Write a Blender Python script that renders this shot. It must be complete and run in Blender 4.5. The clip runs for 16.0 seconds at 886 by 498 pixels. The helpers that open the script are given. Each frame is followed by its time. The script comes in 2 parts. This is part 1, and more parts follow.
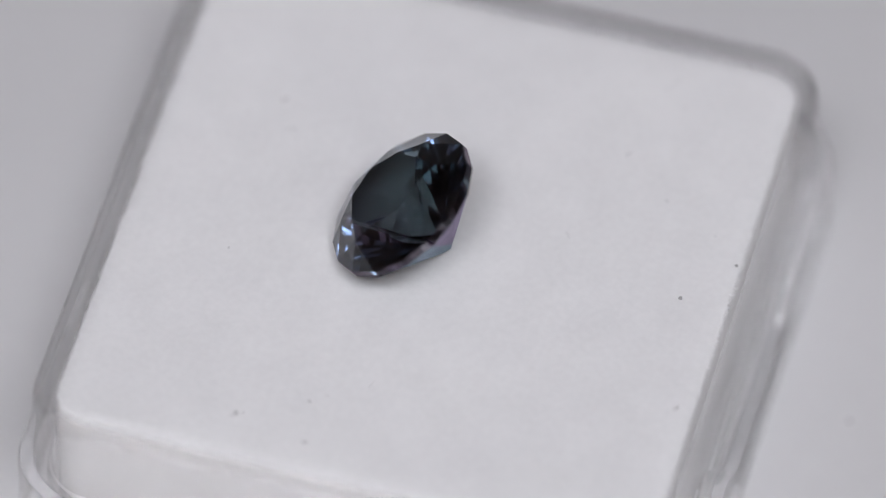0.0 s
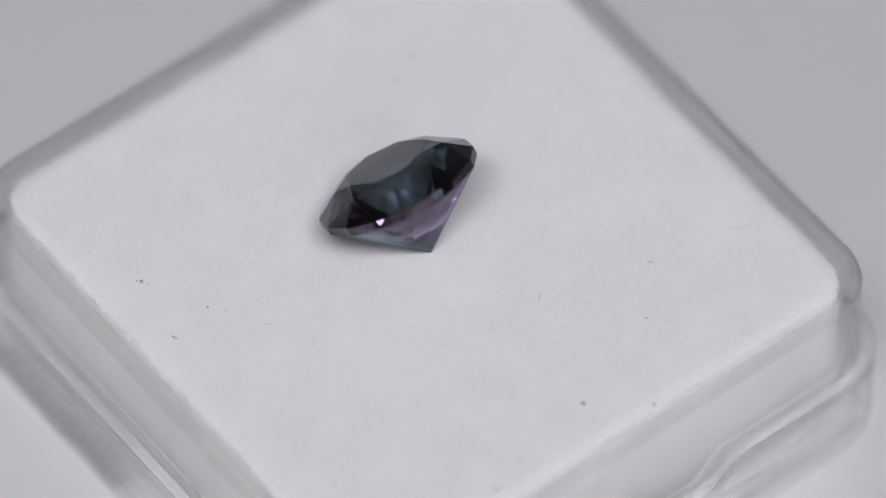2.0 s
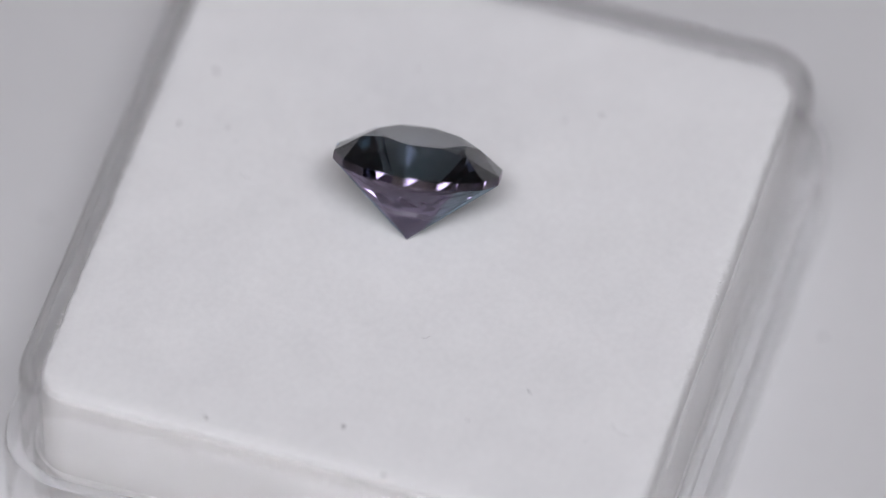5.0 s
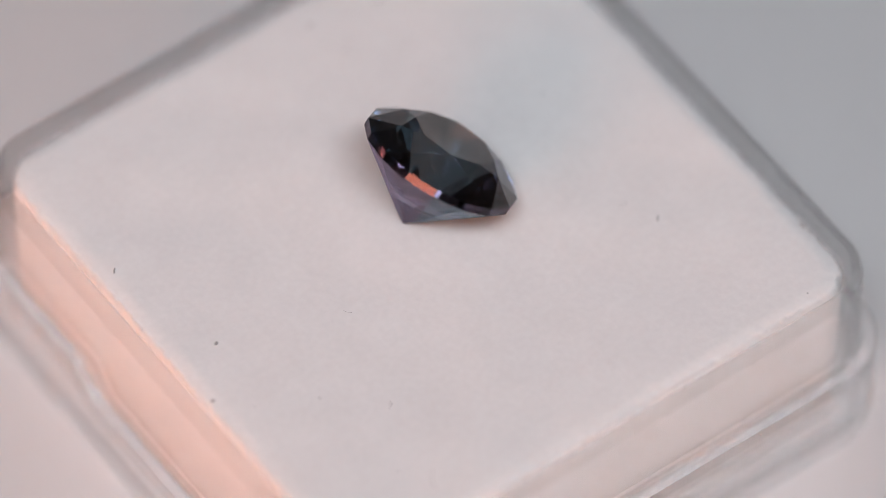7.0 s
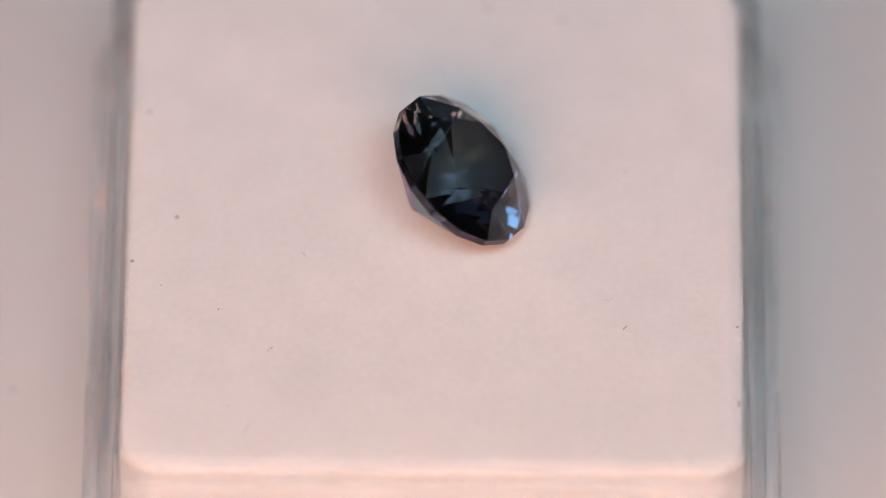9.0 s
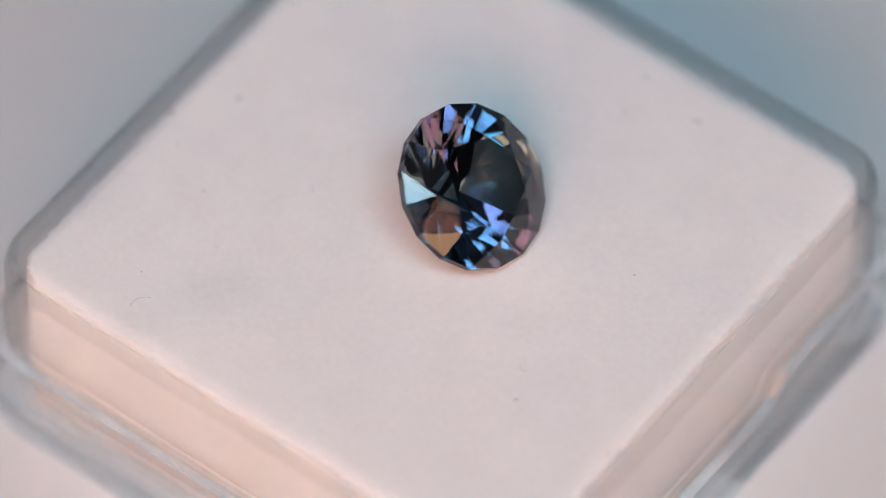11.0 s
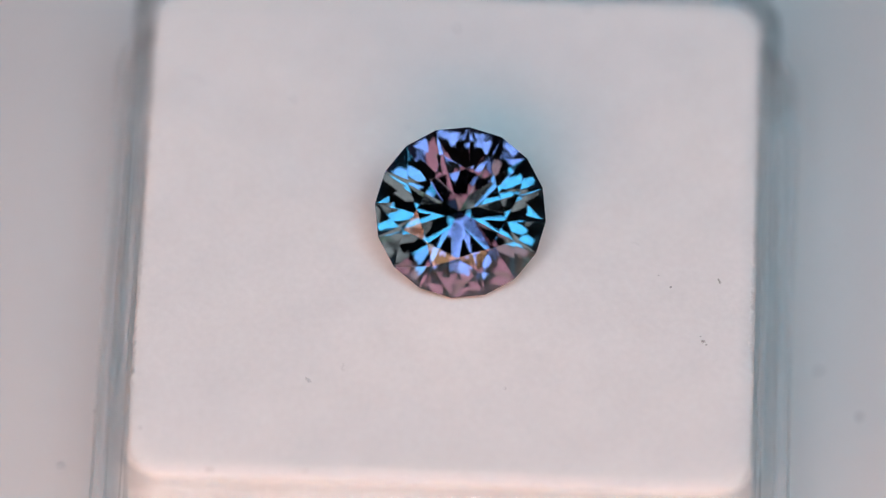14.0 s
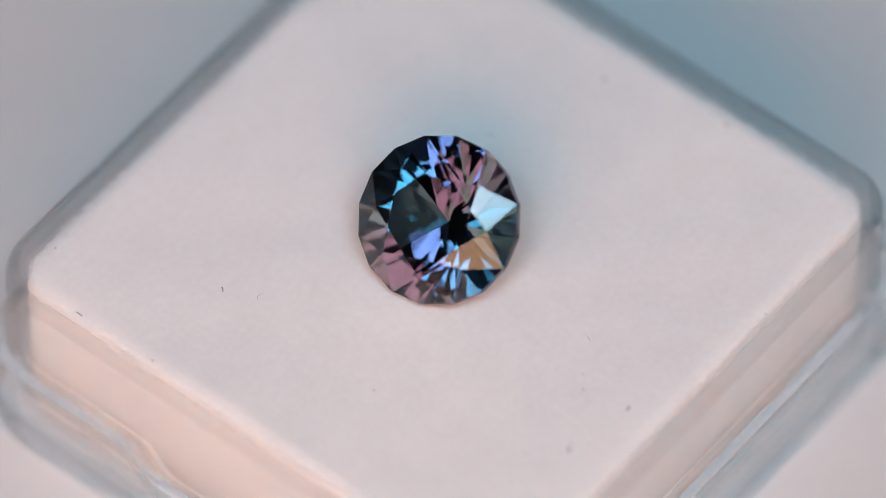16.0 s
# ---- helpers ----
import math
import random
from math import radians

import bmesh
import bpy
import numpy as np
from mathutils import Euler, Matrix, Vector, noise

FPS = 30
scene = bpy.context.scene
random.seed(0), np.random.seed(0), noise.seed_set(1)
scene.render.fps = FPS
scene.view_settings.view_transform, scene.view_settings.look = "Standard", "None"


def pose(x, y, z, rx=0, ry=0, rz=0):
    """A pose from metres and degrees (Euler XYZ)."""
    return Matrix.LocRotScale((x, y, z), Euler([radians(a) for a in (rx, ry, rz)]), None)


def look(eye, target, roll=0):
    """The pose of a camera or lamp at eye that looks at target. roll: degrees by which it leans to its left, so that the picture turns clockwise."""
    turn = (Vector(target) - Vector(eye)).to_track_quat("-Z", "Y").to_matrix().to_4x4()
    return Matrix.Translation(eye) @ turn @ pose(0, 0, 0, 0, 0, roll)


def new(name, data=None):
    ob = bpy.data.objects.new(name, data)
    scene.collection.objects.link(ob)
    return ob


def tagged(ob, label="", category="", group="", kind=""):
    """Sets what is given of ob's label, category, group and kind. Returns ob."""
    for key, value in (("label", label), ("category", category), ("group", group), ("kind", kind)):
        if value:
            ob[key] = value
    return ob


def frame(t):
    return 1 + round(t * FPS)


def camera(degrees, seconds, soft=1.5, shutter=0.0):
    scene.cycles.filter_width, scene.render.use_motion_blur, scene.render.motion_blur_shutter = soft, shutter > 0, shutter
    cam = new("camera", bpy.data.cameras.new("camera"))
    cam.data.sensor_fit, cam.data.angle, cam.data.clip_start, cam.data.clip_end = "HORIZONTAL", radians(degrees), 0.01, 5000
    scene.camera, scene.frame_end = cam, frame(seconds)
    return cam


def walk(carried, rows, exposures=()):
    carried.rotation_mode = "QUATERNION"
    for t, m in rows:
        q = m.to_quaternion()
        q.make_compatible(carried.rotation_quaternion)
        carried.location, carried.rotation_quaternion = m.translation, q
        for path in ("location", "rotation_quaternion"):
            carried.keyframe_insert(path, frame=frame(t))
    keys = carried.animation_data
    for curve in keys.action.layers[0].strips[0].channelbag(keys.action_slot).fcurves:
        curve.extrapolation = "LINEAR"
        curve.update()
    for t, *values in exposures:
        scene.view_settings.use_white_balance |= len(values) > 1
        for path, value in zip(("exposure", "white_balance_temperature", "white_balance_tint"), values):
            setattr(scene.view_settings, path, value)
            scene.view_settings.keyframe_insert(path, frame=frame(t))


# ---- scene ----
MM = 0.001
SPIN = 18.306           # degrees a second, clockwise seen from above
END = 16.0
PITCH, ROLL = 53.06, 0.66
DIST = 0.425            # from the lens to the turning axis, at the pad's height
TABLE_Z = -0.030        # height of the tabletop
TOP = -9.7 * MM         # height of the turntable; the pad's surface lies at 0

# ---- camera ----
cam = camera(5.304, END, soft=0.5)
cam.data.dof.use_dof = True
cam.data.dof.focus_distance = 0.4225
cam.data.dof.aperture_fstop = 15.0


def camera_pose():
    p, r = radians(PITCH), radians(ROLL)
    fwd = Vector((0, math.cos(p), -math.sin(p)))
    up0 = Vector((0, math.sin(p), math.cos(p)))
    right = math.cos(r) * Vector((1, 0, 0)) + math.sin(r) * up0
    up = -math.sin(r) * Vector((1, 0, 0)) + math.cos(r) * up0
    eye = -DIST * fwd + 0.000376 * right - 0.000786 * up
    return look(eye, eye + fwd, ROLL)


VIEW = camera_pose()
walk(cam, [(0.0, VIEW), (END, VIEW)],
     exposures=[(0.0, 0.18, 6860, 20), (6.5, 0.18, 6860, 20), (6.9, -0.03, 6800, 17), (7.5, -0.03, 6750, 15), (7.9, -0.33, 6250, 6),
                (9.2, -0.43, 5740, -2), (11.2, -0.45, 5160, -10), (13.0, -0.45, 5080, -11), (16.0, -0.45, 5080, -11)])

# ---- world and lights ----
world = bpy.data.worlds.new("room_air")
scene.world = world
world.use_nodes = True
world.node_tree.nodes["Background"].inputs["Color"].default_value = (0.80, 0.88, 1.0, 1)
world.node_tree.nodes["Background"].inputs["Strength"].default_value = 0.30


def area_lamp(name, eye, target, sx, sy, watts, color, label):
    d = bpy.data.lights.new(name, "AREA")
    d.shape, d.size, d.size_y, d.energy, d.color = "RECTANGLE", sx, sy, watts, color
    ob = new(name, d)
    ob.matrix_world = look(eye, target)
    return tagged(ob, label, "lamp")


COOL = (0.84, 0.935, 1.0)
PANEL = Vector((0.02, -0.364, 0.712))      # the wide daylight panel above and behind the camera
panel_lamp = area_lamp("panel_lamp", PANEL, (0, 0, 0), 0.60, 0.225, 4.7, COOL, "wide cool white daylight panel lamp above the table")
# added fill for the box's front side, no known source there
front_fill = area_lamp("front_fill", (0.0, -0.46, 0.17), (0, 0, 0), 0.60, 0.16, 0.25, (0.92, 0.95, 0.86), "added dim pale fill lamp low over the table's front edge")
# added overhead fill that lifts the ambient light, not a known ceiling lamp
ambient_fill = area_lamp("ambient_fill", (0.0, -0.1, 1.55), (0, 0, 0), 1.2, 1.2, 0.7, (1.0, 0.84, 0.90), "added dim white fill lamp under the ceiling")


# ---- materials ----
def mat(name):
    m = bpy.data.materials.new(name)
    m.use_nodes = True
    n = m.node_tree.nodes
    return m, n, m.node_tree.links, n["Principled BSDF"]


def plain(name, color, rough=0.5, scale=800.0, amount=0.06, bump=0.0, metal=0.0, coat_scale=60.0):
    m, n, l, b = mat(name)
    tc = n.new("ShaderNodeTexCoord")
    fine, broad = n.new("ShaderNodeTexNoise"), n.new("ShaderNodeTexNoise")
    fine.inputs["Scale"].default_value, broad.inputs["Scale"].default_value = scale, coat_scale
    fine.inputs["Detail"].default_value = 6
    for t in (fine, broad):
        l.new(tc.outputs["Object"], t.inputs["Vector"])
    add = n.new("ShaderNodeMath")
    add.operation = "ADD"
    l.new(fine.outputs["Fac"], add.inputs[0])
    l.new(broad.outputs["Fac"], add.inputs[1])
    ramp = n.new("ShaderNodeMapRange")
    ramp.inputs["From Min"].default_value, ramp.inputs["From Max"].default_value = 0.6, 1.4
    ramp.inputs["To Min"].default_value, ramp.inputs["To Max"].default_value = 1 - amount, 1 + amount
    l.new(add.outputs[0], ramp.inputs["Value"])
    mul = n.new("ShaderNodeVectorMath")
    mul.operation = "MULTIPLY"
    mul.inputs[0].default_value = color[:3]
    l.new(ramp.outputs["Result"], mul.inputs[1])
    l.new(mul.outputs["Vector"], b.inputs["Base Color"])
    b.inputs["Roughness"].default_value, b.inputs["Metallic"].default_value = rough, metal
    if bump:
        bp = n.new("ShaderNodeBump")
        bp.inputs["Strength"].default_value, bp.inputs["Distance"].default_value = 1.0, bump
        l.new(fine.outputs["Fac"], bp.inputs["Height"])
        l.new(bp.outputs["Normal"], b.inputs["Normal"])
    return m


def glassy(name, color, ior, rough=0.0, bump=0.0, bump_scale=200.0, clear=0.0):
    m = bpy.data.materials.new(name)
    m.use_nodes = True
    n, l = m.node_tree.nodes, m.node_tree.links
    n.clear()
    g, o = n.new("ShaderNodeBsdfGlass"), n.new("ShaderNodeOutputMaterial")
    g.inputs["Color"].default_value = (*color, 1)
    g.inputs["IOR"].default_value, g.inputs["Roughness"].default_value = ior, rough
    if clear:
        t0, mx = n.new("ShaderNodeBsdfTransparent"), n.new("ShaderNodeMixShader")
        mx.inputs[0].default_value = clear
        l.new(g.outputs[0], mx.inputs[1])
        l.new(t0.outputs[0], mx.inputs[2])
        l.new(mx.outputs[0], o.inputs["Surface"])
    else:
        l.new(g.outputs[0], o.inputs["Surface"])
    if bump:
        tc, t, bp = n.new("ShaderNodeTexCoord"), n.new("ShaderNodeTexNoise"), n.new("ShaderNodeBump")
        t.inputs["Scale"].default_value = bump_scale
        l.new(tc.outputs["Object"], t.inputs["Vector"])
        bp.inputs["Strength"].default_value, bp.inputs["Distance"].default_value = 1.0, bump
        l.new(t.outputs["Fac"], bp.inputs["Height"])
        l.new(bp.outputs["Normal"], g.inputs["Normal"])
    return m


FOAM = plain("white_foam", (0.88, 0.875, 0.88), 0.95, 3200.0, 0.04, 0.00001, 0.0, 420.0)
FUZZ = plain("white_fuzz", (0.88, 0.88, 0.89), 0.9)
WHITE = plain("white_acrylic", (0.69, 0.685, 0.69), 0.45, 900.0, 0.02)
TABLE = plain("grey_laminate", (0.55, 0.55, 0.56), 0.5, 300.0, 0.04)
WALL = plain("wall_paint", (0.50, 0.50, 0.51), 0.9, 40.0, 0.04)
# tones of the unseen walls, chosen for what the stone reflects
DARK_WALL = plain("dark_unseen_wall", (0.14, 0.12, 0.115), 0.9, 40.0, 0.04)
BEIGE_WALL = plain("beige_unseen_wall", (0.50, 0.40, 0.36), 0.9, 40.0, 0.04)
DUST = plain("grey_dust", (0.40, 0.39, 0.39), 0.9)
LINT = plain("grey_lint", (0.45, 0.44, 0.45), 0.9)
BLACK = plain("black_plastic", (0.03, 0.03, 0.032), 0.45)
CLEAR = glassy("clear_polystyrene", (0.995, 0.995, 0.995), 1.49, 0.0, 0.000004, 250.0, 0.62)
# whitish body stands for bright refracted light in the clear shoulder
PALE_SHOULDER = plain("pale_shoulder_polystyrene", (0.84, 0.84, 0.85), 0.25, 1500.0, 0.05)
PALE_SHOULDER.node_tree.nodes["Principled BSDF"].inputs["Transmission Weight"].default_value = 0.85


def gem_glass(name, body, inner, ior=1.77, rough=0.0):
    """Cut stone: body colours the light that passes a facet, inner the light that a facet throws back."""
    m = bpy.data.materials.new(name)
    m.use_nodes = True
    n, l = m.node_tree.nodes, m.node_tree.links
    n.clear()
    r, g, f = n.new("ShaderNodeBsdfRefraction"), n.new("ShaderNodeBsdfGlossy"), n.new("ShaderNodeFresnel")
    mix, o = n.new("ShaderNodeMixShader"), n.new("ShaderNodeOutputMaterial")
    r.inputs["Color"].default_value, g.inputs["Color"].default_value = (*body, 1), (*inner, 1)
    r.inputs["IOR"].default_value, f.inputs["IOR"].default_value = ior, ior
    r.inputs["Roughness"].default_value, g.inputs["Roughness"].default_value = rough, rough
    l.new(f.outputs[0], mix.inputs[0])
    l.new(r.outputs[0], mix.inputs[1])
    l.new(g.outputs[0], mix.inputs[2])
    l.new(mix.outputs[0], o.inputs["Surface"])
    return m


GEM_TOP = gem_glass("gem_crown", (0.376, 0.450, 0.472), (0.95, 0.95, 0.97))
# facet tints carry the colour of each lamp's light coming back
GEM_BLUE = gem_glass("gem_cool_light_facets", (0.56, 0.57, 0.58), (0.525, 0.67, 0.79))
GEM_PINK = gem_glass("gem_warm_light_facets", (0.57, 0.57, 0.58), (0.65, 0.56, 0.765))
GEM_GIRDLE = gem_glass("gem_girdle_polish", (0.55, 0.52, 0.58), (0.70, 0.62, 0.72), 1.77, 0.04)


def glow(name, color, strength):
    m = bpy.data.materials.new(name)
    m.use_nodes = True
    n, l = m.node_tree.nodes, m.node_tree.links
    n.clear()
    e, o = n.new("ShaderNodeEmission"), n.new("ShaderNodeOutputMaterial")
    e.inputs["Color"].default_value, e.inputs["Strength"].default_value = (*color, 1), strength
    l.new(e.outputs[0], o.inputs["Surface"])
    return m


WARM = glow("warm_bulb_light", (1.0, 0.36, 0.22), 9.2)
AMBER = glow("amber_bulb_light", (1.0, 0.46, 0.22), 6.8)


# ---- mesh helpers ----
def mesh_object(name, verts, faces, mats, parent=None, smooth=False, label="", face_mats=None):
    me = bpy.data.meshes.new(name)
    me.from_pydata([tuple(v) for v in verts], [], faces)
    bm = bmesh.new()
    bm.from_mesh(me)
    bmesh.ops.recalc_face_normals(bm, faces=bm.faces)
    bm.to_mesh(me)
    bm.free()
    for m in (mats if isinstance(mats, (list, tuple)) else [mats]):
        me.materials.append(m)
    for i, p in enumerate(me.polygons):
        p.use_smooth = smooth
        if face_mats:
            p.material_index = face_mats[i]
    ob = new(name, me)
    ob.parent = parent
    return tagged(ob, label)


def box_mesh(name, x0, x1, y0, y1, z0, z1, m, parent=None):
    v = [(x, y, z) for z in (z0, z1) for y in (y0, y1) for x in (x0, x1)]
    f = [(0, 1, 3, 2), (4, 5, 7, 6), (0, 1, 5, 4), (2, 3, 7, 6), (0, 2, 6, 4), (1, 3, 7, 5)]
    return mesh_object(name, v, f, m, parent)


def lathe(name, profile, m, parent=None, seg=48, smooth=True, label=""):
    """A turned solid about z; profile of (radius, z) from axis to axis."""
    v, f, rings = [], [], []
    for r, z in profile:
        if r < 1e-9:
            rings.append([len(v)])
            v.append((0, 0, z))
        else:
            rings.append(list(range(len(v), len(v) + seg)))
            v += [(r * math.cos(2 * math.pi * k / seg), r * math.sin(2 * math.pi * k / seg), z) for k in range(seg)]
    for a, b in zip(rings, rings[1:]):
        for k in range(seg):
            j = (k + 1) % seg
            if len(a) == 1:
                f.append((a[0], b[k], b[j]))
            elif len(b) == 1:
                f.append((a[k], a[j], b[0]))
            else:
                f.append((a[k], a[j], b[j], b[k]))
    return mesh_object(name, v, f, m, parent, smooth, label)


def rounded_ring(h, r, side=28, arc=9):
    """Points (x, y, along) round a square of half size h; along is the place on the two notched sides, -1 to 1, else 1 or 2."""
    pts = []
    for q in range(4):
        c, s = ((1, 0), (0, 1), (-1, 0), (0, -1))[q]
        local = [(h, -(h - r) + 2 * (h - r) * k / side, -1 + 2 * k / side) for k in range(side + 1)]
        for k in range(1, arc):
            a = math.pi / 2 * k / arc
            local.append((h - r + r * math.cos(a), h - r + r * math.sin(a), 2))
        pts += [(x * c - y * s, x * s + y * c, al if q % 2 == 0 or al > 1.5 else 1.0) for x, y, al in local]
    return pts


def rounded_slab(name, w, h, r, z0, z1, m, parent, label=""):
    """A flat plate in x and y with round corners, from z0 to z1, its edges slightly eased."""
    v, f, n = [], [], 0
    e = min(0.0008, (z1 - z0) / 3)
    levels = ((e, z0), (0, z0 + e), (0, z1 - e), (e, z1))
    for inset, z in levels:
        ring = []
        for q, (sx, sy) in enumerate(((1, 1), (-1, 1), (-1, -1), (1, -1))):
            for k in range(7):
                a = math.pi / 2 * (q + k / 6)
                ring.append((sx * (w / 2 - r) + (r - inset) * math.cos(a), sy * (h / 2 - r) + (r - inset) * math.sin(a), z))
        n = len(ring)
        v += ring
    for i in range(3):
        for k in range(n):
            j = (k + 1) % n
            f.append((i * n + k, i * n + j, (i + 1) * n + j, (i + 1) * n + k))
    f += [tuple(range(n)), tuple(range(3 * n, 4 * n))]
    return mesh_object(name, v, f, m, parent, False, label)


# ---- the added, unseen room that closes the place ----
def room():
    zf, zc, w = -0.75, 1.65, 1.5
    tagged(box_mesh("floor", -w, w, -w, w, zf - 0.1, zf, TABLE), "plain grey floor", "floor", kind="structure")
    tagged(box_mesh("ceiling", -w, w, -w, w, zc, zc + 0.1, BEIGE_WALL), "plain unseen ceiling, beige to tint the stone's reflections", "ceiling", kind="structure")
    tagged(box_mesh("wall_north", -w, w, w, w + 0.1, zf, zc, WALL), "plain pale wall", "wall", kind="structure")
    tagged(box_mesh("wall_south", -w, w, -w - 0.1, -w, zf, zc, DARK_WALL), "plain unseen wall, dark to keep the stone's blacks", "wall", kind="structure")
    tagged(box_mesh("wall_east", w, w + 0.1, -w, w, zf, zc, BEIGE_WALL), "plain unseen wall, beige to tint the stone's reflections", "wall", kind="structure")
    tagged(box_mesh("wall_west", -w - 0.1, -w, -w, w, zf, zc, BEIGE_WALL), "plain unseen wall, beige to tint the stone's reflections", "wall", kind="structure")


def table():
    t = new("table")
    tagged(t, "plain grey laminate table under the turntable", "table")
    t.location = (0, 0.1, -0.745)
    box_mesh("tabletop", -0.7, 0.7, -0.6, 0.4, 0.69, 0.715, TABLE, t)
    for x in (-0.65, 0.65):
        for y in (-0.55, 0.35):
            box_mesh("leg", x - 0.02, x + 0.02, y - 0.02, y + 0.02, 0.0, 0.69, TABLE, t)


def film_camera():
    """The black camera with its long close-up lens on a column; it stands behind the lens's front."""
    fc = new("film_camera")
    tagged(fc, "black camera with a long close-up lens on a column", "camera")
    fc.matrix_world = VIEW
    lathe("lens_barrel", [(0.020, 0.006), (0.034, 0.006), (0.036, 0.008), (0.036, 0.060), (0.039, 0.062), (0.039, 0.095), (0.034, 0.098), (0.034, 0.125), (0, 0.125)], BLACK, fc, 40)
    rounded_slab("camera_body", 0.135, 0.098, 0.014, 0.125, 0.175, BLACK, fc)
    rounded_slab("grip", 0.034, 0.092, 0.012, 0.105, 0.126, BLACK, fc).location = (0.052, 0, 0)
    top = VIEW @ Vector((0, -0.049, 0.150))
    foot = lathe("column", [(0, TABLE_Z), (0.055, TABLE_Z), (0.055, TABLE_Z + 0.012), (0.011, TABLE_Z + 0.016), (0.011, top.z), (0, top.z)], BLACK, fc, 24)
    foot.matrix_parent_inverse = fc.matrix_world.inverted()
    foot.location = (top.x, top.y, 0)


def lamp_bodies():
    """Housings behind the lamps' faces, two of them added fills, with the rods and feet that carry them."""
    for light in (panel_lamp, front_fill, ambient_fill):
        rounded_slab("housing", light.data.size + 0.02, light.data.size_y + 0.02, 0.012, 0.003, 0.028, BLACK, light)
    rods = ((panel_lamp, PANEL.x, PANEL.y, PANEL.z + 0.02, 1.65), (ambient_fill, 0.0, -0.1, 1.57, 1.65), (front_fill, 0.0, -0.475, TABLE_Z, 0.155))
    for light, x, y, z0, z1 in rods:
        rod = lathe("rod", [(0, z0), (0.008, z0), (0.008, z1), (0, z1)], BLACK, light, 16)
        rod.matrix_parent_inverse = light.matrix_world.inverted()
        rod.location = (x, y, 0)


room()
table()
lamp_bodies()
YAW = -15.2
SPUN = []


# ---- turntable, box, pad ----
def turntable():
    tt = new("turntable")
    tagged(tt, "round white turntable with a smooth satin top", "turntable")
    lathe("disc", [(0, TOP - 0.008), (0.118, TOP - 0.008), (0.120, TOP - 0.006), (0.120, TOP - 0.001), (0.119, TOP), (0, TOP)], WHITE, tt, 96, False)
    lathe("foot", [(0, -0.030), (0.07, -0.030), (0.06, TOP - 0.008), (0, TOP - 0.008)], WHITE, tt, 64)
    SPUN.append(tt)
    return tt


def ledge_height(al):
    """The shoulder of the box: higher near the corners, lower in the middle of two sides."""
    hi, lo = -4.55, -6.0
    if al > 1.5:
        return hi
    a = abs(al)
    k = min(1, max(0, (a - 0.345) / 0.15))
    k = k * k * (3 - 2 * k)
    return lo + (hi - lo) * k


def storage_box():
    prof = [(14.22, 2.3, -8.8), (14.22, 2.3, -8.4), (14.22, 2.3, "f"), (14.20, 2.3, "e"), (14.10, 2.2, "d"), (13.98, 2.08, "d"), (13.90, 2.0, "c"), (13.88, 1.98, "g"),
            (13.88, 1.98, -0.6), (13.89, 2.0, -0.2), (13.98, 2.08, 0.12), (14.12, 2.2, 0.24), (14.42, 2.5, 0.22), (14.62, 2.7, 0.08), (14.68, 2.75, -0.18), (14.68, 2.75, -0.5),
            (14.68, 2.75, "h"), (14.69, 2.75, "a"), (14.80, 2.9, "b"), (15.30, 3.3, "b"), (15.46, 3.45, "c"), (15.48, 3.47, "d"), (15.46, 3.45, -8.9),
            (15.44, 3.43, -9.3), (15.34, 3.35, -9.6), (15.2, 3.25, -9.7)]
    v, f, n = [], [], 0
    for h, r, z in prof:
        ring = rounded_ring(h, r, 60, 12)
        n = len(ring)
        for x, y, al in ring:
            zz = z if not isinstance(z, str) else ledge_height(al) + {"a": 0.10, "b": 0.0, "c": -0.25, "d": -0.7, "e": -0.9, "f": -1.4, "g": 0.1, "h": 0.5}[z]
            v.append((x * MM, y * MM, zz * MM))
    for i in range(len(prof) - 1):
        for k in range(n):
            j = (k + 1) % n
            f.append((i * n + k, i * n + j, (i + 1) * n + j, (i + 1) * n + k))
    f.append(tuple(range(n)))
    f.append(tuple(range((len(prof) - 1) * n, len(prof) * n)))
    fm = [1 if i // n == 18 else 0 for i in range(len(f))]       # the shoulder's flat is whitened for the light it refracts
    ob = mesh_object("storage_box", v, f, [CLEAR, PALE_SHOULDER], None, True, "", fm)
    ob.data.set_sharp_from_angle(angle=radians(40))
    ob.visible_shadow = False
    tagged(ob, "clear polystyrene gem box base, open, holding a white pad", "box")
    SPUN.append(ob)
    return ob


def foam_height(x, y):
    """The foam's soft unevenness in mm; it swells in the middle, under the stone."""
    d = 0.10 * noise.noise(Vector((x * 0.25, y * 0.25, 3))) + 0.012 * noise.noise(Vector((x * 1.4, y * 1.4, 7)))
    d += 0.26 * math.exp(-((x + 1.5) ** 2 + (y + 0.8) ** 2) / 26.0)
    return d + 0.12 * math.exp(-((x + 4.0) ** 2 + (y + 1.0) ** 2) / 5.0) + 0.02


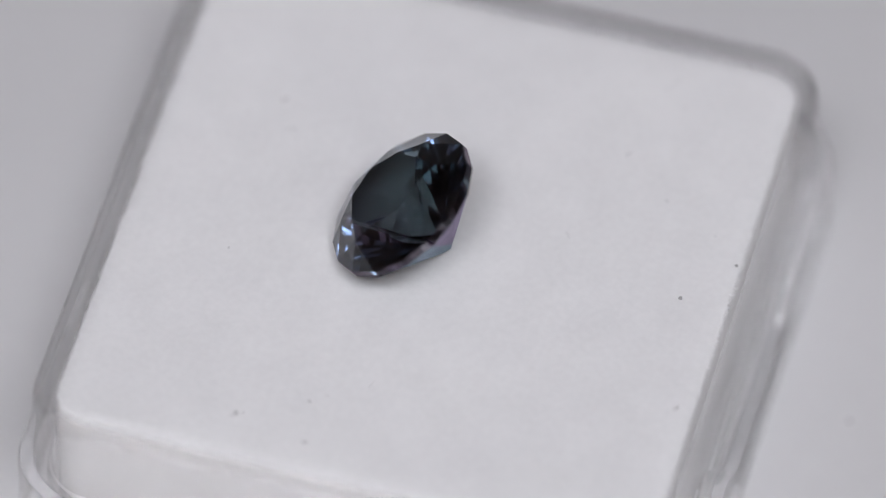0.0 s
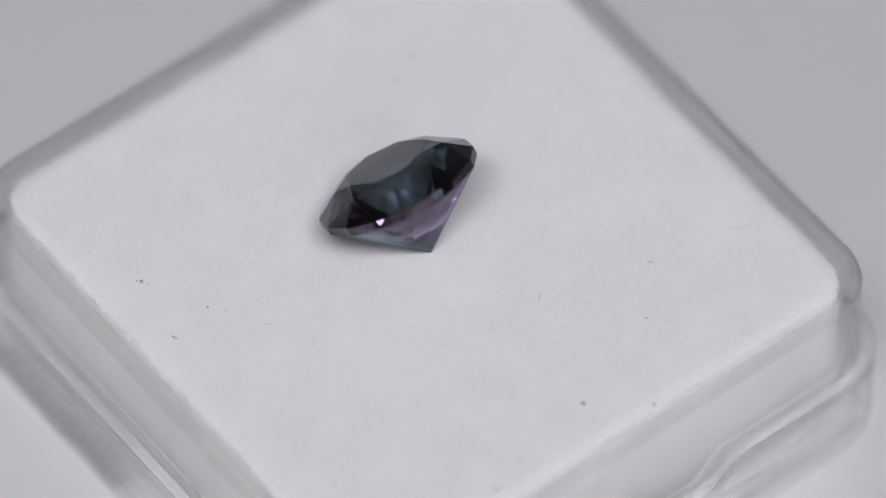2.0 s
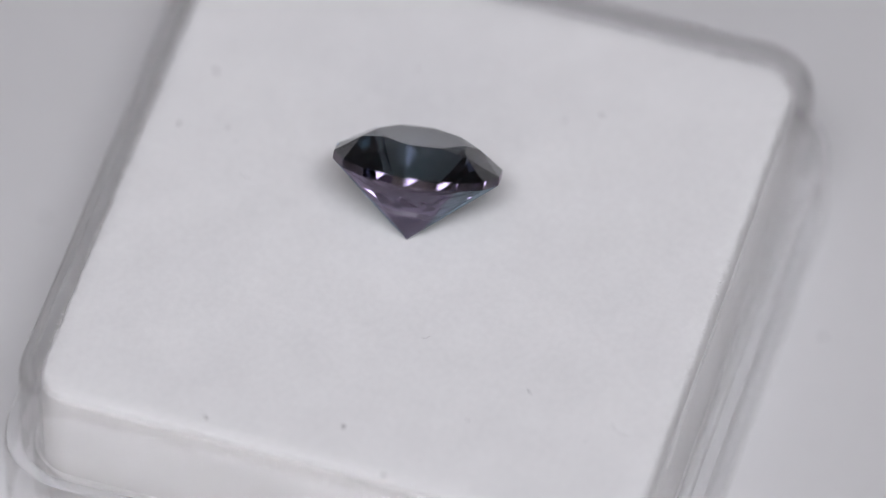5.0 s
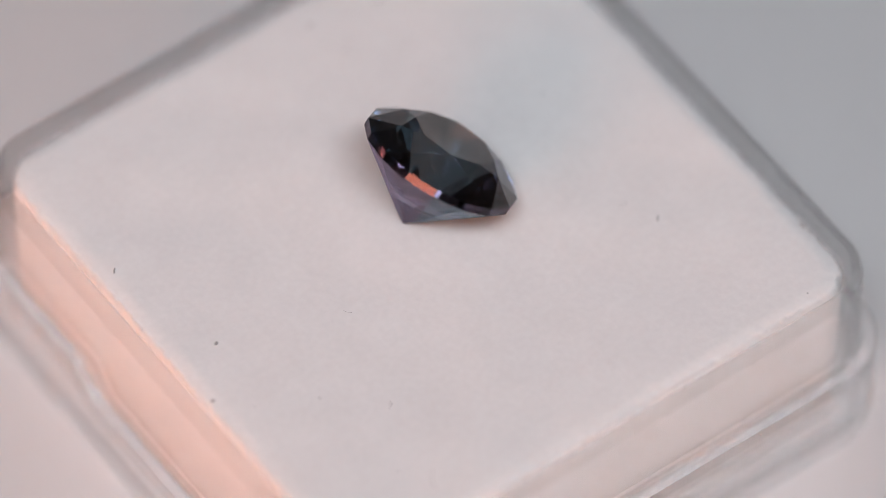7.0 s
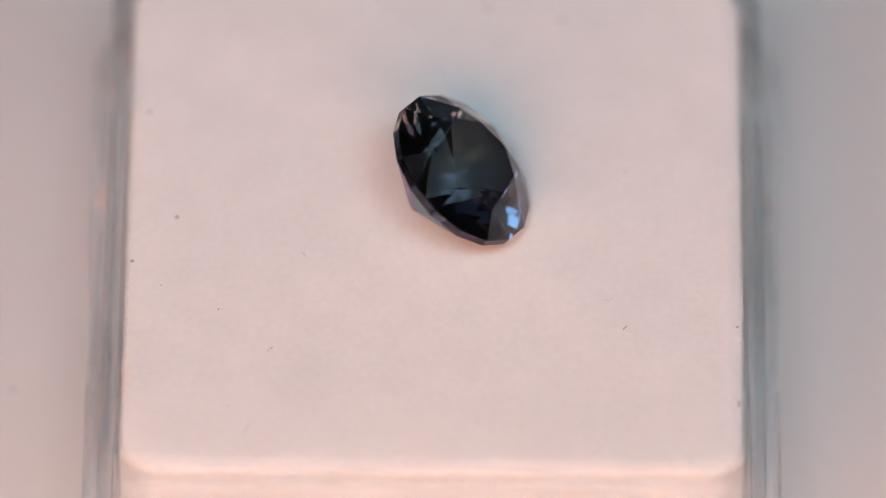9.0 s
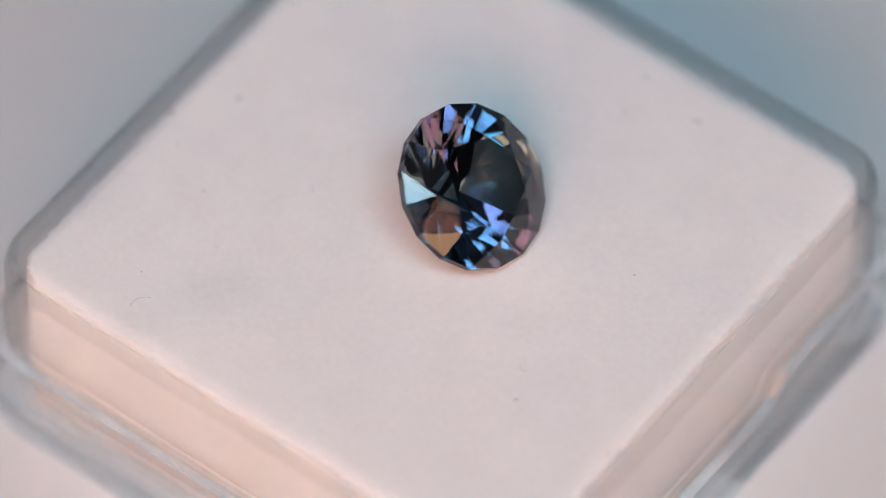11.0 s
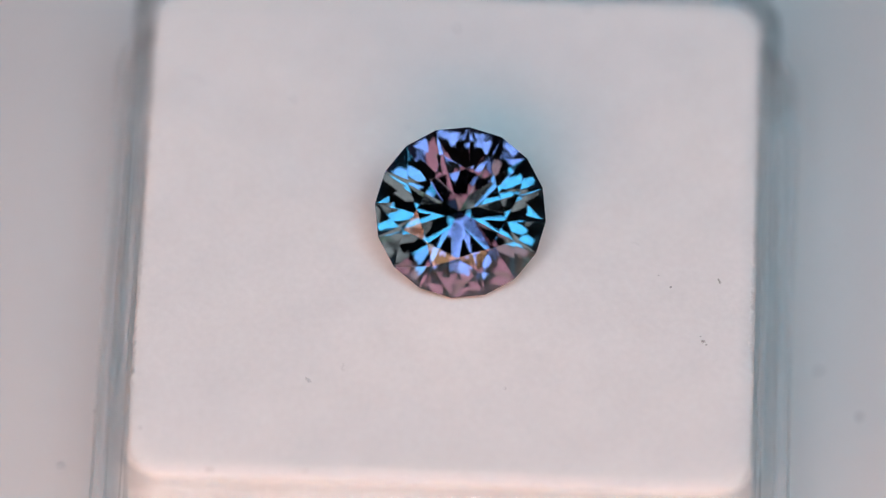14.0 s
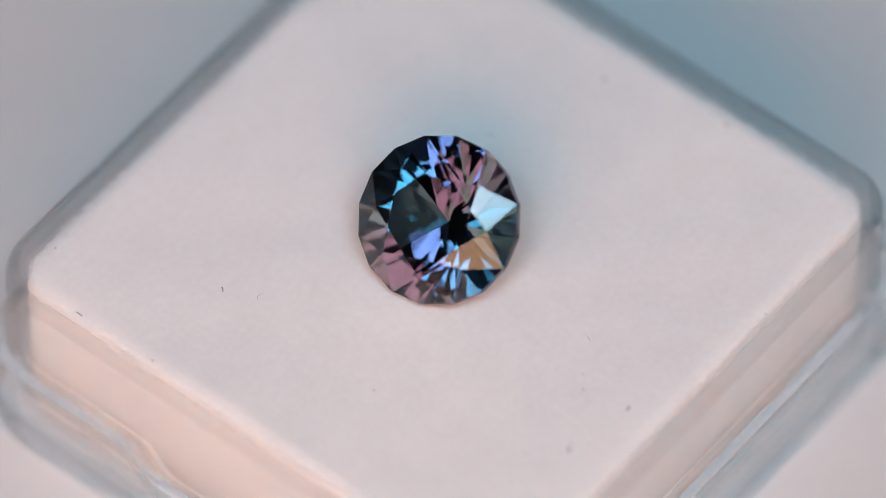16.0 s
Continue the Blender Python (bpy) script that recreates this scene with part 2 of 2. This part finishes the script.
def foam_pad():
    rnd = random.Random(4)
    v, f = [], []
    rings = [(13.62, 1.7, -8.75), (13.69, 1.75, -4.0), (13.69, 1.75, -0.9), (13.67, 1.7, -0.35), (13.60, 1.65, -0.12), (13.46, 1.6, 0.0)]
    rings += [(h, 1.5 * h / 13.2, 0.02) for h in (12.9, 12.4, 11.6, 10.6, 9.6, 8.6, 7.6, 6.6, 5.6, 4.6, 3.6, 2.6, 1.6, 0.7)]
    n = 0
    for i, (h, r, z) in enumerate(rings):
        ring = rounded_ring(h, r, 130, 14)
        n = len(ring)
        for x, y, al in ring:
            d = foam_height(x, y) - 0.02
            e = 1 + (0.005 * noise.noise(Vector((x * 2.2, y * 2.2, z))) + 0.006 * noise.noise(Vector((x * 6.5, y * 6.5, z))) if 2 < i < 6 else 0)
            v.append((x * e * MM, y * e * MM, (z + (d if i > 2 else 0)) * MM))
    for i in range(len(rings) - 1):
        for k in range(n):
            j = (k + 1) % n
            f.append((i * n + k, i * n + j, (i + 1) * n + j, (i + 1) * n + k))
    f.append(tuple(range(n)))
    f.append(tuple(range((len(rings) - 1) * n, len(rings) * n)))
    pad = new("foam_pad")
    tagged(pad, "square white foam pad with fuzzy edges inside a clear box", "pad")
    mesh_object("foam", v, f, FOAM, pad, True)
    fv, ff = [], []
    edge = rounded_ring(13.50, 1.6, 190, 16)
    for x, y, al in edge:
        for _ in range(3):
            if rnd.random() < 0.45 + 0.5 * noise.noise(Vector((x * 0.5, y * 0.5, 1))):
                continue
            a = math.atan2(y, x) + rnd.uniform(-1.2, 1.2)
            ln, w = rnd.uniform(0.08, 0.26), rnd.uniform(0.010, 0.018)
            bx, by = x + rnd.uniform(-.12, .12), y + rnd.uniform(-.12, .12)
            up = rnd.uniform(0.1, 0.8)
            d, s = Vector((math.cos(a), math.sin(a), up)).normalized(), Vector((-math.sin(a), math.cos(a), 0)) * w
            b0 = len(fv)
            p = Vector((bx, by, -0.04))
            for t, wd in ((0, 1), (0.5, 0.8), (1, 0.2)):
                c = p + d * ln * t + Vector((0, 0, -0.25 * ln * t * t))
                fv += [(c - s * wd) * MM, (c + s * wd) * MM, (c + Vector((0, 0, w * wd))) * MM]
            for q in (0, 3):
                for k in range(3):
                    ff.append((b0 + q + k, b0 + q + (k + 1) % 3, b0 + q + 3 + (k + 1) % 3, b0 + q + 3 + k))
    tagged(mesh_object("edge_fuzz", fv, ff, FUZZ, pad), "loose white fibres along the cut edge", kind="stuff")
    SPUN.append(pad)
    return pad


def blob(name, x, y, z, size, m, parent, seed):
    """A small uneven grain."""
    bm = bmesh.new()
    bmesh.ops.create_icosphere(bm, subdivisions=1, radius=size)
    for w in bm.verts:
        w.co *= 1 + 0.6 * noise.noise(w.co / size * 1.3 + Vector((seed * 3.1, 0, 0)))
        w.co.z *= 0.6
        w.co += Vector((x, y, z))
    me = bpy.data.meshes.new(name)
    bm.to_mesh(me)
    bm.free()
    me.materials.append(m)
    ob = new(name, me)
    ob.parent = parent
    return ob


def fibre(name, x, y, z, length, turn, bend, m, parent, w=0.009):
    """A thin curled hair lying on a surface."""
    v, f = [], []
    px, py, a = x * MM, y * MM, radians(turn)
    k = 9
    for i in range(k):
        sx, sy = -math.sin(a) * w * MM, math.cos(a) * w * MM
        v += [(px - sx, py - sy, z), (px + sx, py + sy, z), (px, py, z + 1.6 * w * MM)]
        px += math.cos(a) * length * MM / k
        py += math.sin(a) * length * MM / k
        a += radians(bend) / k
    for i in range(k - 1):
        for q in range(3):
            f.append((i * 3 + q, i * 3 + (q + 1) % 3, i * 3 + 3 + (q + 1) % 3, i * 3 + 3 + q))
    return mesh_object(name, v, f, m, parent)


# ---- gemstone ----
GEM_AZ, GEM_TILT = 169.47, 39.40
GEM_R, GEM_DEPTH = 3.786, 3.458     # girdle radius, culet to the girdle's middle


def gemstone():
    R, half = GEM_R, 0.19
    th = 2 * math.pi / 16
    off = radians(37.31)

    def ring(r, z, n, shift=0.0):
        return [Vector((r * math.cos(off + shift + 2 * math.pi * k / n), r * math.sin(off + shift + 2 * math.pi * k / n), z)) for k in range(n)]

    up, dn = ring(R, half, 16), ring(R, -half, 16)
    rise, rt, rs = 1.08, R * 0.524, R * 0.702
    tz, c8 = half + rise, math.cos(th)
    tab = ring(rt, tz, 8)                                   # table corners, in line with the kites
    star = ring(rs, tz - rise * (rs * c8 - rt) / (R - rt), 8, th)
    cul = Vector((0, 0, -GEM_DEPTH))
    rm = R * 0.21
    mid = ring(rm, -half - (GEM_DEPTH - half) * (1 - rm * c8 / R), 8, th)
    gem = new("gemstone")
    tagged(gem, "round brilliant-cut blue and pink gemstone lying tilted on white foam", "gemstone")

    def shell(name, faces, mats, fm=None, label=""):
        vs, fs = [], []
        for face in faces:
            fs.append(tuple(range(len(vs), len(vs) + len(face))))
            vs += [p * MM for p in face]
        me = bpy.data.meshes.new(name)
        me.from_pydata([tuple(p) for p in vs], [], fs)
        for m in mats:
            me.materials.append(m)
        inside = Vector((0, 0, -0.3 * MM))
        bm = bmesh.new()
        bm.from_mesh(me)
        for i, fc in enumerate(bm.faces):
            fc.normal_update()
            if fc.normal.dot(fc.calc_center_median() - inside) < 0:
                fc.normal_flip()
            if fm:
                fc.material_index = fm[i]
        bm.to_mesh(me)
        bm.free()
        ob = new(name, me)
        ob.parent = gem
        return tagged(ob, label)

    shell("table_facet", [tab], [GEM_TOP])
    crown = []
    for k in range(8):
        j = (k + 1) % 8
        crown += [[tab[k], star[k - 1], up[2 * k], star[k]], [tab[k], star[k], tab[j]],
                  [star[k], up[2 * k], up[2 * k + 1]], [star[k], up[2 * k + 1], up[2 * j]]]
    shell("crown", crown, [GEM_TOP])
    shell("girdle", [[up[k], up[(k + 1) % 16], dn[(k + 1) % 16], dn[k]] for k in range(16)], [GEM_GIRDLE])
    pav, fm = [], []
    for k in range(8):
        m0, m1 = mid[k - 1], mid[k]
        tip, l, r = dn[2 * k], dn[2 * k - 1], dn[(2 * k + 1) % 16]
        pav += [[tip, m1, cul, m0], [tip, r, m1], [tip, m0, l]]
        # light put into the tint: pink along one axis (warm lamp), blue across (cool)
        fm += [1 if abs(math.cos(off + 2 * th * k + turn)) > 0.70 else 0 for turn in (0, th / 2, -th / 2)]
    shell("pavilion", pav, [GEM_BLUE, GEM_PINK], fm)
    return gem


def gem_pose():
    az, ti = radians(GEM_AZ), radians(GEM_TILT)
    n = Vector((math.sin(ti) * math.cos(az), math.sin(ti) * math.sin(az), math.cos(ti)))
    e1 = Vector((math.cos(ti) * math.cos(az), math.cos(ti) * math.sin(az), -math.sin(ti)))
    e2 = n.cross(e1)
    c = Vector((0.726, -1.217, 0.317)) + n * GEM_DEPTH
    return Matrix.Translation(c * MM) @ Matrix((e1, e2, n)).transposed().to_4x4()


disc = turntable()
box = storage_box()
pad = foam_pad()
gem = gemstone()


def pad_dust():
    """Grains and hairs lying on the foam."""
    grains = [(11.47, 0.03, 0.10), (-2.73, -9.92, 0.06), (-5.65, -11.4, 0.085), (9.5, 5.1, 0.05), (12.06, 3.79, 0.045), (13.38, 2.47, 0.08), (-11.33, 13.1, 0.05),
              (-13.4, 5.8, 0.06), (8.95, 10.31, 0.035), (-8.53, -2.78, 0.045), (-2.09, -9.37, 0.035), (7.15, 7.2, 0.045), (-5.35, -11.3, 0.04), (-5.8, -11.55, 0.045)]
    for i, (x, y, r) in enumerate(grains):
        z = foam_height(x, y) + r * 0.3
        blob("dust_grain", x * MM, y * MM, z * MM, r * MM, DUST if r > 0.06 else LINT, pad, i)
    for x, y, ln, turn, bend, w in ((12.72, -5.95, 0.32, 35, 40, 0.035), (-2.42, -12.1, 0.30, 10, 20, 0.04), (-8.55, 5.8, 0.32, 25, 60, 0.03), (-13.45, 9.8, 0.36, 75, 30, 0.035),
                                    (5.85, 1.85, 0.45, 100, 70, 0.010), (7.05, 7.1, 0.40, 30, 40, 0.014), (-0.45, -8.5, 0.75, 60, 25, 0.009), (7.7, 11.2, 1.3, 20, 110, 0.009),
                                    (-7.5, 4.3, 0.6, 120, 160, 0.009)):
        fibre("lint_fibre", x, y, (foam_height(x, y) + 0.01) * MM, ln, turn, bend, DUST if w > 0.02 else LINT, pad, w)


def table_dust():
    """Faint grains on the turntable."""
    for i, (x, y, r) in enumerate(((-7.36, -15.81 - 2.2, 0.16), (-2.05, 17.61, 0.14), (-4.5, -16.9, 0.16), (18.78, -3.12, 0.13))):
        blob("dust_grain", x * MM, y * MM, TOP + 0.03 * MM, r * MM, LINT, disc, 40 + i)


def box_dust():
    """Single grains on the shoulder and wall of the clear box."""
    for i, (x, y, z, r) in enumerate(((-15.1, -7.4, -4.5, 0.08), (-7.91, 15.08, -4.5, 0.08), (-7.12, 15.45, -4.6, 0.07), (14.96, 11.58, -4.5, 0.06), (15.04, 6.38, -4.6, 0.06), (15.07, 11.11, -4.5, 0.05))):
        blob("dust_grain", x * MM, y * MM, z * MM, r * MM, DUST, box, 60 + i)


pad_dust()
table_dust()
box_dust()


LAMP_TILT = 36.0        # how far the warm panel looks down


def warm_lamp():
    """A warm lamp of two panels, one over the other, on a stand; its face looks along +y of its own space, tilted down."""
    lp = new("warm_lamp")
    tagged(lp, "black two-panel lamp on a stand, glowing warm orange-white", "lamp")
    h = 0.147 - TABLE_Z
    lathe("base", [(0, 0), (0.060, 0), (0.062, 0.003), (0.060, 0.010), (0.012, 0.014), (0, 0.014)], BLACK, lp).location = (0, -0.044, 0)
    lathe("pole", [(0, 0.012), (0.006, 0.012), (0.006, h - 0.035), (0, h - 0.035)], BLACK, lp, 20).location = (0, -0.044, 0)
    tilt = Matrix.Translation((0, 0, h)) @ pose(0, 0, 0, 90 - LAMP_TILT, 0, 0) @ pose(0, 0, 0, 0, 0, -13)
    bar = rounded_slab("crossbar", 0.20, 0.014, 0.004, 0.002, 0.014, BLACK, lp)
    bar.matrix_local = tilt @ Matrix.Translation((0, -0.037, 0.012))
    head = rounded_slab("head", 0.230, 0.090, 0.008, 0.0, 0.020, BLACK, lp)
    head.matrix_local = tilt
    rounded_slab("diffuser", 0.220, 0.080, 0.005, -0.0015, -0.0002, WARM, head, "glowing warm diffuser")
    low = rounded_slab("low_head", 0.338, 0.066, 0.008, 0.0, 0.020, BLACK, lp)
    low.matrix_local = Matrix.Translation((0, -0.004, 0.072 - TABLE_Z)) @ pose(0, 0, 0, 72, 0, 0)
    rounded_slab("diffuser", 0.328, 0.056, 0.005, -0.0015, -0.0002, AMBER, low, "glowing warm diffuser")
    return lp


lamp = warm_lamp()
film_camera()


def motions():
    centre = Vector((-0.163, -0.608, 0)) * MM
    base = pose(centre.x, centre.y, 0, 0, 0, YAW)
    times = [0.5 * k for k in range(33)]
    for ob, rest in ((disc, Matrix.Identity(4)), (box, base), (pad, base), (gem, gem_pose())):
        walk(ob, [(t, pose(0, 0, 0, 0, 0, -SPIN * t) @ rest) for t in times])
    def stand(x, y, turn):
        return pose(x, y, TABLE_Z, 0, 0, turn)

    def aimed(x, y):
        return stand(x, y, math.degrees(math.atan2(x, -y)))

    walk(lamp, [
        (0.0, stand(-0.42, -0.30, 150)),
        (6.4, stand(-0.42, -0.30, 150)),
        (6.6, stand(-0.38, -0.27, 70)),
        (6.9, aimed(-0.23, -0.35)),
        (7.5, aimed(-0.20, -0.36)),
        (7.9, aimed(-0.036, -0.20)),
        (8.5, aimed(-0.032, -0.20)),
        (9.2, aimed(-0.032, -0.20)),
        (11.0, aimed(-0.032, -0.20)),
        (16.0, aimed(-0.032, -0.20)),
    ])


motions()
